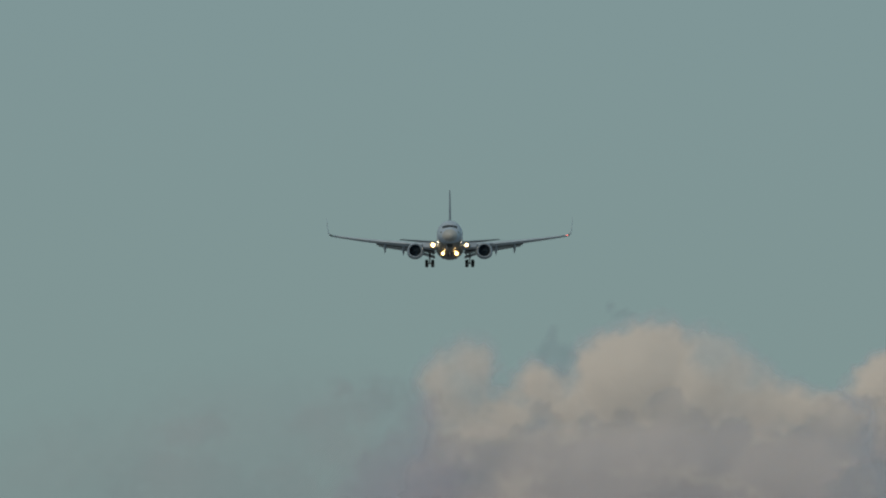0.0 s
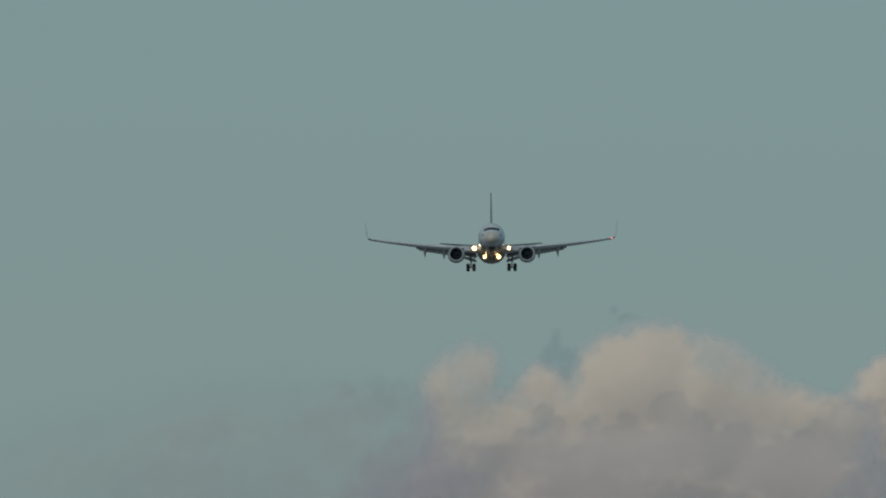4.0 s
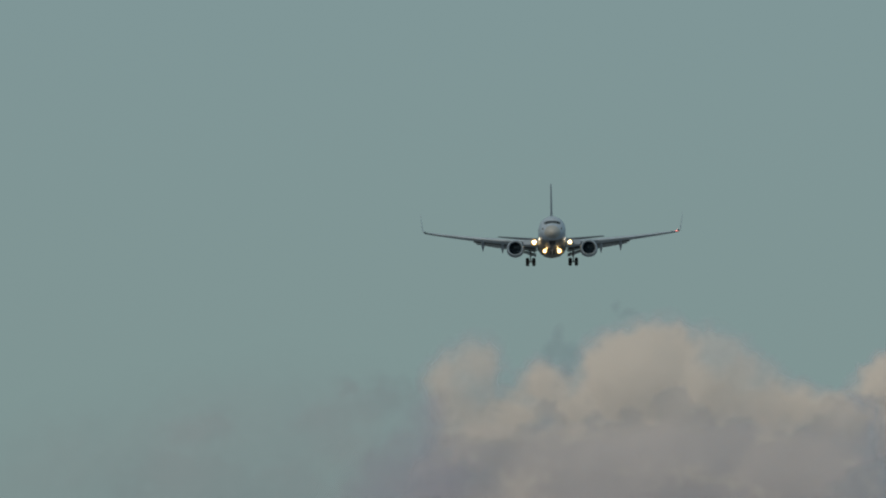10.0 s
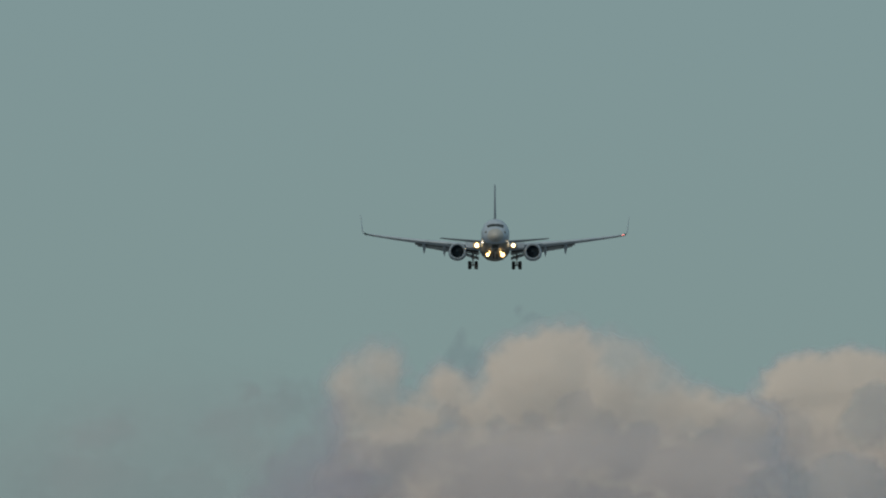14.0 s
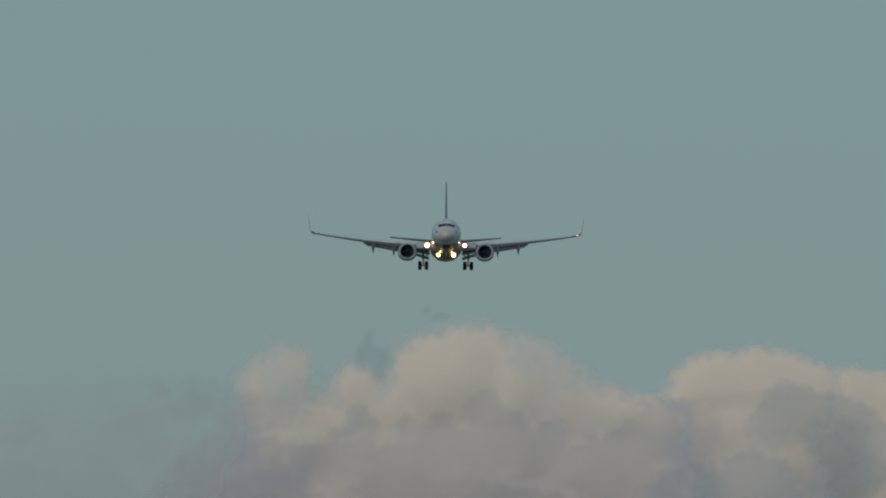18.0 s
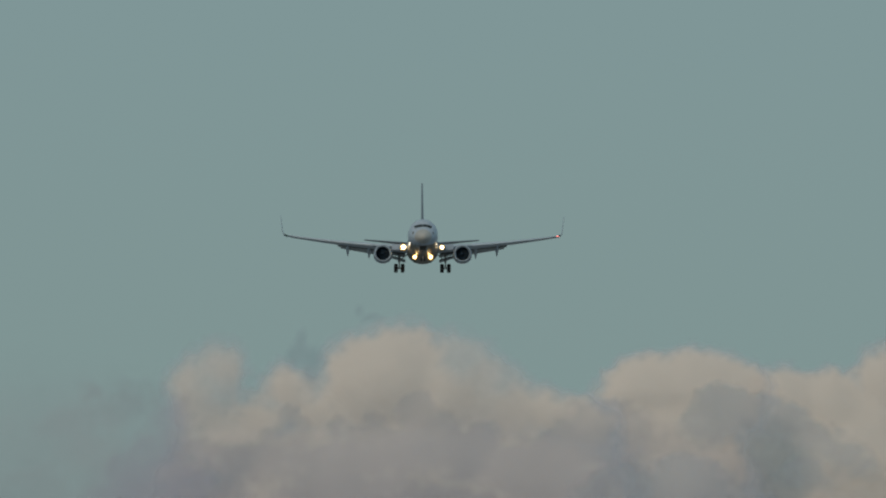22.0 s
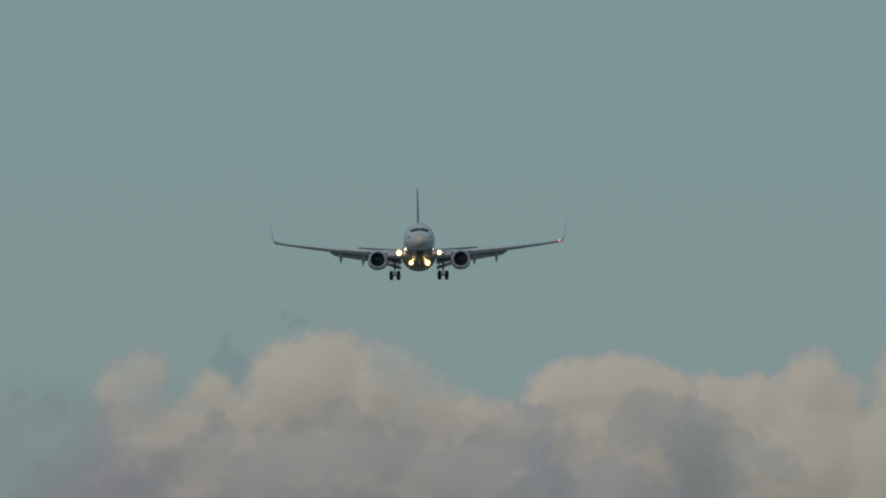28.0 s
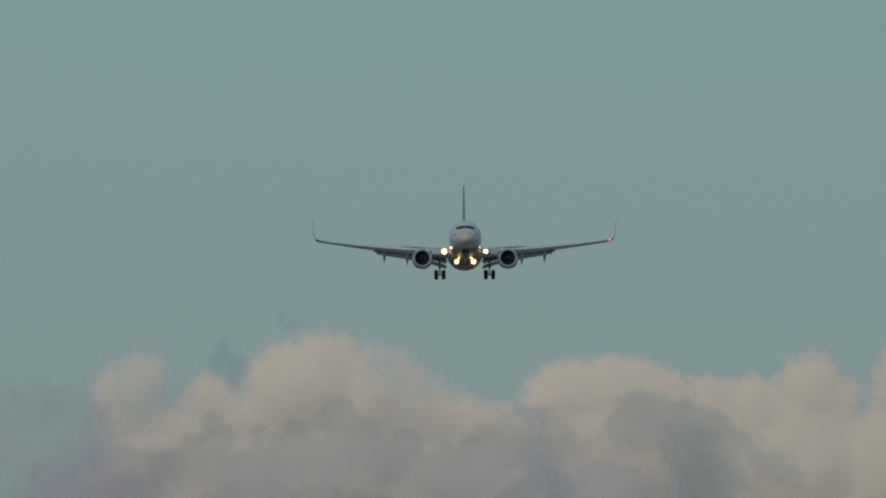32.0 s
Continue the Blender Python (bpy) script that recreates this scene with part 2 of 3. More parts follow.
def build_wing(plane, side):
    label = "swept grey wing with bare metal leading edge"
    # main box: short chord where flaps sit behind it
    inner = []
    for x in (1.2, 1.9, 3.2, 4.6, 5.8, 7.5, 9.2, 10.7):
        le, c, t = wing_at(x)
        inner.append(foil(x, le, c, wing_z(x), t, 0.0, 0.74, 1.5))
    wing = part("wing", loft(mirrored(inner, side)), WING, plane, label)
    outer = []
    for x in (10.72, 12.5, 14.5, 16.2, 16.9):
        le, c, t = wing_at(x)
        outer.append(foil(x, le, c, wing_z(x), t, 0.0, 1.0, 1.0 - 0.1 * (x - 10)))
    part("outer_wing", loft(mirrored(outer, side)), WING, wing)
    # winglet: bends up out of the tip
    le, c, t = wing_at(16.92)
    secs = []
    for x, s, ch, dz, cant in ((16.92, le, c, 0, 6), (17.28, le + 0.25, c * 0.92, 0.05, 20), (17.56, le + 0.5, c * 0.84, 0.22, 46), (17.72, le + 0.8, c * 0.74, 0.53, 70), (17.83, le + 1.5, c * 0.56, 1.35, 81), (17.97, le + 2.4, c * 0.36, 2.62, 82), (18.0, le + 2.65, c * 0.24, 2.80, 82)):
        secs.append(foil(x, s, ch, wing_z(16.92) + dz, 0.075, 0, 1, 0, cant))
    part("winglet", loft(mirrored(secs, side)), WING, wing, "upturned blended winglet")
    # slats, drooped ahead of the leading edge
    for a, b in ((6.3, 8.9), (8.94, 11.5), (11.54, 14.1), (14.14, 16.4)):
        secs = []
        for x in np.linspace(a, b, 4):
            le, c, t = wing_at(x)
            secs.append(foil(x, le - 0.10 * c ** 0.5, c, wing_z(x) - 0.016 * c ** 0.6, t * 1.02, 0.0, 0.13, -4))
        part("slat", loft(mirrored(secs, side)), SLAT, wing, "bare metal leading-edge slat")
    secs = []
    for x in (2.9, 3.4, 3.9):
        le, c, t = wing_at(x)
        secs.append(foil(x, le - 0.35, 0.9, wing_z(x) - 0.42, 0.10, 0, 1, -55))
    part("krueger_flap", loft(mirrored(secs, side)), NACELLE, wing, "leading-edge flap hanging open")
    # double-slotted flaps, lowered: the inboard pair hangs lower towards the hull
    def flap_drop(x, inboard):
        return 1.55 + 0.42 * (5.1 - x) if inboard else 1.0 + 0.10 * (10.7 - x)
    for a, b, inboard in ((2.15, 4.95, True), (5.75, 10.7, False)):
        for segment, (ch0, back, drop, tw) in enumerate(((0.150, 0.72, 0.026, -24), (0.095, 0.885, 0.060, -40))):
            secs = []
            for x in np.linspace(a, b - (0.35 if segment and not inboard else 0.0), 4):
                le, c, t = wing_at(x)
                c2 = 0.5 * c + 2.6 if inboard else c
                secs.append(foil(x, le + c - c2 * (1 - back), c2 * ch0, wing_z(x) - drop * c2 * flap_drop(x, inboard) + 0.03, 0.13, 0, 1, -tw))
            part("flap", loft(mirrored(secs, side)), FLAP, wing, "lowered trailing-edge flap")
        # dark strips for the shade between wing and flaps, and between the flap segments
        for k, f, name, text in ((0.0, 0.72, "cove_shade", "dark strip for the shade in the flap cove"), (0.03, 0.89, "slot_shade", "dark strip for the shade between flap segments")):
            rings = []
            for x in np.linspace(a + k, b - k, 4):
                le, c, t = wing_at(x)
                y = le + f * c - 17
                if name == "cove_shade":
                    z, deep, tall = wing_z(x) - 0.020 * c, 0.10, 0.030 * c + (0.16 if inboard else 0.05)
                else:
                    z, deep, tall = wing_z(x) - 0.050 * c * flap_drop(x, inboard), 0.06, 0.10
                rings.append([Vector((x * side, y + u * deep, z - v * tall)) for u, v in ((0, 0), (1, 0), (1, 1), (0, 1))])
            part(name, loft(rings), DARK_FILL, wing, text)
    # flap track fairings
    for x in (6.75, 9.45):
        le, c, t = wing_at(x)
        z = wing_z(x)
        rings = []
        for f, w, h, dz in ((0.45, 0.03, 0.04, -0.20), (0.55, 0.15, 0.16, -0.28), (0.75, 0.22, 0.24, -0.36), (0.95, 0.21, 0.26, -0.52), (1.10, 0.13, 0.22, -0.80), (1.20, 0.05, 0.12, -1.02), (1.25, 0.01, 0.03, -1.14)):
            rings.append([Vector(((x + w * math.sin(p)) * side, le + c * f - 17, z + dz * 1.15 + h * math.cos(p))) for p in np.linspace(0, 2 * math.pi, 14, endpoint=False)])
        part("flap_track_fairing", loft(rings), WING, wing, "pointed flap track fairing")
    # lamps in the wing root and under the belly; small glowing spots on the hull
    for kind, x, s, z, r, mat, text in (("landing_light", 2.44, 13.52, -0.97, 0.235 if side < 0 else 0.19, LAMP_WARM, "lit warm white landing light"),
                                        ("hull_side_spot", 1.66, 8.15, -1.0, 0.08 if side < 0 else 0.045, SPOT_GLOW, "small white glowing spot on the hull side"),
                                        ("belly_light", 1.00, 11.8, -2.34, 0.18 if side < 0 else 0.215, LAMP_AMBER, "lit amber-white belly landing light"),
                                        # glowing disc added for the belly lamp's reflection in the hull
                                        ("belly_glint", 0.74, 11.3, -2.0, 0.065, LAMP_AMBER, "small glowing disc for the belly lamp reflection in the hull")):
        prof = [(-0.052, r * 0.3), (-0.05, r * 0.8), (-0.046, r), (-0.04, r)]
        lens = part(kind, loft(revolve(prof, 24, (x * side, s - 17, z))), mat, plane, text)
        prof = [(-0.045, r * 0.9), (-0.04, r * 1.03), (0.30, r * 1.0), (0.42, r * 0.5)]
        # long hood on the added glint disc keeps its glow off the hull
        if kind == "belly_glint":
            prof = [(-0.03, r * 1.02), (-0.34, r * 1.16), (-0.34, r * 1.30), (0.30, r * 1.3), (0.42, r * 0.5)]
        part("lamp_can", loft(revolve(prof, 20, (x * side, s - 17, z))), BELLY, lens, "grey lamp housing")
        if r < 0.1:
            continue
        if kind == "belly_light":
            part("lamp_arm", box((0.10, 0.22, 0.42), (x * side, s - 16.75, z + 0.22), (-14, 0, 0), 0.02), STEEL, lens, "folding lamp arm")
        # glowing ring added around the lens as its halo
        wide = 1.65
        prof = [(-0.02, r * 1.04), (-0.06, r * wide * 0.93), (-0.07, r * wide)]
        part("lamp_halo_ring", loft(revolve(prof, 24, (x * side, s - 17, z)), False), HALO_GLOW, lens, "glowing amber ring that imitates a lamp halo")
    # position light and its housing at the tip
    le, c, t = wing_at(16.9)
    z = wing_z(16.9)
    mat, text = (LAMP_RED, "lit red position light") if side > 0 else (LAMP_GREEN, "dim green position light")
    part("position_light", tube((17.02 * side, le - 17.06, z + 0.01), (17.26 * side, le - 16.92, z + 0.05), 0.055), mat, wing, text)


def build_engine(plane, side):
    x, s, z = 5.02 * side, 10.9, -2.0
    prof = [(0.34, 0.83), (0.12, 0.86), (0.03, 0.92), (0.0, 0.97), (0.03, 1.03), (0.16, 1.085)]
    out = [(0.162, 1.085), (0.6, 1.15), (1.3, 1.19), (2.2, 1.15), (3.2, 1.0), (3.7, 0.88), (3.68, 0.84), (3.0, 0.86)]
    duct = [(0.34, 0.83), (0.7, 0.86), (1.0, 0.87), (1.02, 0.90), (0.6, 0.93), (0.34, 0.88)]
    at = (x, s - 17, z + 0.03)

    def pouch(profile):
        """Rings whose lower half is broader than a circle, as under a low wing."""
        rings = []
        for ring in revolve(profile, 48, at):
            for p in ring:
                low = min(0.0, p.z - at[2])
                p.x = x + (p.x - x) * (1 + 0.10 * min(1, -low))
                p.z = at[2] + (p.z - at[2]) * (0.97 if low < 0 else 1.0)
            rings.append(ring)
        return rings
    eng = part("engine", loft(pouch(out), False), NACELLE, plane, "pale grey turbofan nacelle under the wing")
    part("inlet_lip", loft(pouch(prof), False), LIP, eng, "dull metal inlet lip")
    part("inlet_duct", loft(pouch(duct), False), DUCT, eng)
    bm = bmesh.new()
    for k in range(24):
        a0 = k * 2 * math.pi / 24
        ring = []
        for r, w, sw in ((0.20, 0.05, 0.10), (0.5, 0.075, 0.16), (0.855, 0.10, 0.20)):
            for d, yy in ((-w, -sw / 2), (w, sw / 2)):
                ring.append(bm.verts.new(Vector((x + r * math.cos(a0) - d * math.sin(a0), s - 17 + 0.85 + yy, z + r * math.sin(a0) + d * math.cos(a0)))))
        bm.faces.new((ring[0], ring[1], ring[3], ring[2]))
        bm.faces.new((ring[2], ring[3], ring[5], ring[4]))
    part("fan", bm, DARK, eng, "dark titanium fan blades")
    part("fan_hub", loft(revolve([(0.42, 0.01), (0.5, 0.09), (0.7, 0.19), (0.98, 0.25)], 24, at)), DARK, eng)
    part("fan_stator", loft(revolve([(1.0, 0.88), (1.05, 0.88), (1.06, 0.1)], 32, at, "y", 0.95)), DUCT, eng)
    part("core_nozzle", loft(revolve([(2.9, 0.72), (3.6, 0.62), (4.5, 0.46), (4.48, 0.42), (3.4, 0.5)], 32, at), False), HOT, eng)
    part("exhaust_cone", loft(revolve([(3.6, 0.38), (4.4, 0.33), (5.0, 0.15), (5.25, 0.02)], 24, at)), HOT, eng)
    le, c, t = wing_at(5.0)
    rings = []
    for yy, zt, zb, w in ((12.6, -0.92, -1.2, 0.05), (13.4, -0.72, -1.1, 0.17), (14.6, -0.62, -1.3, 0.19), (16.0, -0.72, -1.35, 0.19), (18.2, -0.95, -1.2, 0.06)):
        rings.append([Vector((x + w * math.sin(p), yy - 17, (zt + zb) / 2 + (zt - zb) / 2 * math.cos(p))) for p in np.linspace(0, 2 * math.pi, 16, endpoint=False)])
    part("pylon", loft(rings), NACELLE, plane, "pylon joining engine and wing")


def wheel(parent, x, y, z, r, w):
    prof = [(-w / 2, r * 0.55), (-w / 2, r * 0.80), (-w * 0.42, r * 0.93), (-w * 0.2, r * 0.995), (-w * 0.19, r * 0.97), (-w * 0.15, r * 0.97), (-w * 0.14, r), (w * 0.14, r), (w * 0.15, r * 0.97), (w * 0.19, r * 0.97), (w * 0.2, r * 0.995), (w * 0.42, r * 0.93), (w / 2, r * 0.80), (w / 2, r * 0.55)]
    tyre = part("wheel_tyre", loft(revolve(prof, 32, (x, y, z), "x")), TYRE, parent, "black rubber tyre")
    prof = [(-w * 0.52, r * 0.12), (-w * 0.40, r * 0.42), (-w * 0.53, r * 0.56), (w * 0.53, r * 0.56), (w * 0.40, r * 0.42), (w * 0.52, r * 0.12)]
    part("wheel_rim", loft(revolve(prof, 24, (x, y, z), "x")), RIM, tyre, "grey metal rim")


def build_main_gear(plane, side):
    x, y, zw = 2.92 * side, 2.6, -3.18
    gear = part("main_gear_leg", tube((x, y, -0.95), (x, y, -2.45), 0.15, 0.13), STEEL, plane, "steel main landing gear strut")
    part("oleo", tube((x, y, -2.4), (x, y, zw), 0.085), RIM, gear, "polished shock strut")
    part("axle", tube((x - 0.40, y, zw), (x + 0.40, y, zw), 0.09), STEEL, gear)
    part("side_brace", tube((x - 0.05 * side, y, -2.2), (x - 1.15 * side, y + 0.1, -1.3), 0.06), STEEL, gear)
    part("drag_brace", tube((x, y, -2.1), (x, y - 1.1, -1.15), 0.055), STEEL, gear)
    part("torque_link", box((0.14, 0.26, 0.5), (x, y + 0.22, -2.62), (12, 0, 0)), STEEL, gear)
    part("gear_door", box((0.05, 0.9, 1.1), (x + 0.26 * side, y, -1.75), (0, 8 * side, 0), 0.015), WING, gear, "grey wheel well door")
    for d in (-0.43, 0.43):
        wheel(gear, x + d, y, zw, 0.57, 0.46)
    # slab coloured dark for the shade of the open well
    part("dark_panel", box((0.6, 1.3, 0.08), (0.80 * side, y, -2.40), (0, 0, 0), 0.01), DARK_FILL, plane, "dark panel for the shade in the open wheel well")


def build_nose_gear(plane):
    y, zw = -12.1, -3.05
    gear = part("nose_gear_leg", tube((0, y + 0.1, -1.5), (0, y, -2.55), 0.10, 0.085), STEEL, plane, "steel nose landing gear strut")
    part("oleo", tube((0, y, -2.5), (0, y - 0.05, zw), 0.06), RIM, gear)
    part("axle", tube((-0.22, y - 0.05, zw), (0.22, y - 0.05, zw), 0.06), STEEL, gear)
    part("drag_brace", tube((0, y, -2.3), (0, y - 1.0, -1.75), 0.05), STEEL, gear)
    part("torque_link", box((0.10, 0.20, 0.4), (0, y + 0.15, -2.7), (10, 0, 0)), STEEL, gear)
    for d in (-0.21, 0.21):
        wheel(gear, d, y - 0.05, zw, 0.345, 0.20)
    for sd in (-1, 1):
        part("gear_door", box((0.04, 1.9, 0.62), (0.46 * sd, y - 0.2, -2.12), (0, -6 * sd, 0), 0.012), WHITE, gear, "open nose gear door")
    # skin patch coloured dark for the shade inside the nose well
    part("nose_well_panel", patch(lambda p: (2.3, 5.3), (math.pi - 0.27, math.pi + 0.27), 0.008, 8), DARK_FILL, plane, "dark skin panel for the shade in the nose wheel well")


airliner = build_airliner()

# flashing lamps at the wing tips: a lit face on a small drum that turns out of its housing
flashers = []
for side in (1, -1):
    le, c, t = wing_at(17.1)
    at = (17.38 * side, le - 17 + 0.22, wing_z(16.92) + 0.11)
    bm = bmesh.new()
    bmesh.ops.create_cone(bm, cap_ends=True, segments=20, radius1=0.075, radius2=0.075, depth=0.02, matrix=pose(0, -0.155, 0, 90, 0, 0))
    lamp = part("flash_light", bm, LAMP_FLASH, airliner, "white flashing wing-tip lamp")
    lamp.location = at
    rings = revolve([(-0.13, 0.095), (-0.08, 0.105), (0.10, 0.105), (0.14, 0.07)], 20)
    part("flash_drum", loft(rings), DUCT, lamp)
    flashers.append(lamp)
    prof = [(-0.05, 0.115), (-0.06, 0.125), (0.1, 0.135), (0.3, 0.13), (0.5, 0.05)]
    part("flash_housing", loft(revolve(prof, 20, at), False), WING, airliner)


# ---- clouds ----
def lattice(ix, iy, seed):
    h = (ix.astype(np.int64) * 374761393 + iy.astype(np.int64) * 668265263 + seed * 974711) & 0x7FFFFFFF
    h = ((h ^ (h >> 13)) * 1274126177) & 0x7FFFFFFF
    return ((h ^ (h >> 16)) & 0xFFFF) / 65535.0


def soft_noise(x, y, seed):
    """Smooth noise of random slopes, about -0.5 to 0.5."""
    ix, iy = np.floor(x), np.floor(y)
    fx, fy = x - ix, y - iy
    ux, uy = fx ** 3 * (fx * (fx * 6 - 15) + 10), fy ** 3 * (fy * (fy * 6 - 15) + 10)

    def corner(dx, dy):
        turn = 2 * math.pi * lattice(ix + dx, iy + dy, seed)
        return np.cos(turn) * (fx - dx) + np.sin(turn) * (fy - dy)
    low = corner(0, 0) * (1 - ux) + corner(1, 0) * ux
    high = corner(0, 1) * (1 - ux) + corner(1, 1) * ux
    return 0.75 * (low * (1 - uy) + high * uy)


def fractal(x, y, seed, size, octaves=5, gain=0.5):
    total, amp, k = 0.0, 1.0, 1.0 / size
    for o in range(octaves):
        ca, sa = math.cos(o * 1.1), math.sin(o * 1.1)
        total = total + amp * soft_noise((x * ca - y * sa) * k + 17 * o, (x * sa + y * ca) * k - 31 * o, seed + o)
        amp, k = amp * gain, k * 2.03
    return total


def cloud_material(name, colour, thin, cover, glowing_through, tuft=0.16):
    """Vapour: partly clear, lit on its face and from behind; the dimmer, bluer light of thin edges is put into its
    colour. Small tufts in its relief and along its edges.
    """
    m = bpy.data.materials.new(name)
    m.use_nodes = True
    nt = m.node_tree
    nt.nodes.clear()

    def node(kind, **values):
        n = nt.nodes.new(kind)
        for key, value in values.items():
            n.inputs[key].default_value = value
        return n

    def maths(kind, a, b):
        n = nt.nodes.new("ShaderNodeMath")
        n.operation = kind
        for k, v in enumerate((a, b)):
            if isinstance(v, (int, float)):
                n.inputs[k].default_value = v
            else:
                nt.links.new(v, n.inputs[k])
        return n.outputs[0]
    co = nt.nodes.new("ShaderNodeTexCoord")
    tufts = node("ShaderNodeTexNoise", Scale=tuft, Detail=3.0, Roughness=0.5)
    nt.links.new(co.outputs["Object"], tufts.inputs["Vector"])
    bump = node("ShaderNodeBump", Strength=0.35, Distance=1.5)
    nt.links.new(tufts.outputs["Fac"], bump.inputs["Height"])
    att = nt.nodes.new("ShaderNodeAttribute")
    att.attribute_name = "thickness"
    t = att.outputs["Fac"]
    # dim light at thin edges is mixed into the colour by thickness
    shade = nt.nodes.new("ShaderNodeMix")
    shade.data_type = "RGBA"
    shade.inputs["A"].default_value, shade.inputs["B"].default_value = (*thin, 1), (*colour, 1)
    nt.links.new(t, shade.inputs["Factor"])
    dif, back = nt.nodes.new("ShaderNodeBsdfDiffuse"), nt.nodes.new("ShaderNodeBsdfTranslucent")
    nt.links.new(shade.outputs["Result"], dif.inputs["Color"])
    nt.links.new(shade.outputs["Result"], back.inputs["Color"])
    nt.links.new(bump.outputs["Normal"], dif.inputs["Normal"])
    both, mix = nt.nodes.new("ShaderNodeMixShader"), nt.nodes.new("ShaderNodeMixShader")
    both.inputs[0].default_value = glowing_through
    nt.links.new(dif.outputs[0], both.inputs[1])
    nt.links.new(back.outputs[0], both.inputs[2])
    clear = nt.nodes.new("ShaderNodeBsdfTransparent")
    fringe = maths("MULTIPLY", maths("MULTIPLY", t, maths("SUBTRACT", 1.0, t)), 1.3)
    t = maths("ADD", t, maths("MULTIPLY", fringe, maths("SUBTRACT", tufts.outputs["Fac"], 0.5)))
    nt.links.new(maths("MULTIPLY", t, cover), mix.inputs[0])
    nt.links.new(clear.outputs[0], mix.inputs[1])
    nt.links.new(both.outputs[0], mix.inputs[2])
    out = nt.nodes.new("ShaderNodeOutputMaterial")
    nt.links.new(mix.outputs[0], out.inputs["Surface"])
    return m


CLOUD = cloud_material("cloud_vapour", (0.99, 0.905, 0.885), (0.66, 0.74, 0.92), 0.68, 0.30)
# shade of the lower banks is put into these four vapour colours
BANK_SHADE = cloud_material("bank_shade_vapour", (0.78, 0.79, 1.0), (0.78, 0.79, 1.0), 0.245, 0.45)
KNOB_SHADE = cloud_material("knob_shade_vapour", (0.76, 0.79, 1.0), (0.76, 0.79, 1.0), 0.245, 0.35)
BLUE_SHADE = cloud_material("blue_shade_vapour", (0.67, 0.75, 0.89), (0.67, 0.75, 0.89), 0.245, 0.4)
MAUVE_SHADE = cloud_material("mauve_shade_vapour", (0.74, 0.70, 0.88), (0.74, 0.70, 0.88), 0.245, 0.4)
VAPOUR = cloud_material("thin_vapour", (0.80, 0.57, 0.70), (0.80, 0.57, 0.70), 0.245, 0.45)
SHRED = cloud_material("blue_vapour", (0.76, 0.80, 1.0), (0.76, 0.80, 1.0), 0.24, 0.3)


def blur(f, steps):
    for _ in range(steps):
        g = np.pad(f, 1, mode="edge")
        f = (g[1:-1, 1:-1] * 2 + g[:-2, 1:-1] + g[2:, 1:-1] + g[1:-1, :-2] + g[1:-1, 2:]) / 6
    return f


def ramp01(v):
    v = np.clip(v, 0, 1)
    return v * v * (3 - 2 * v)


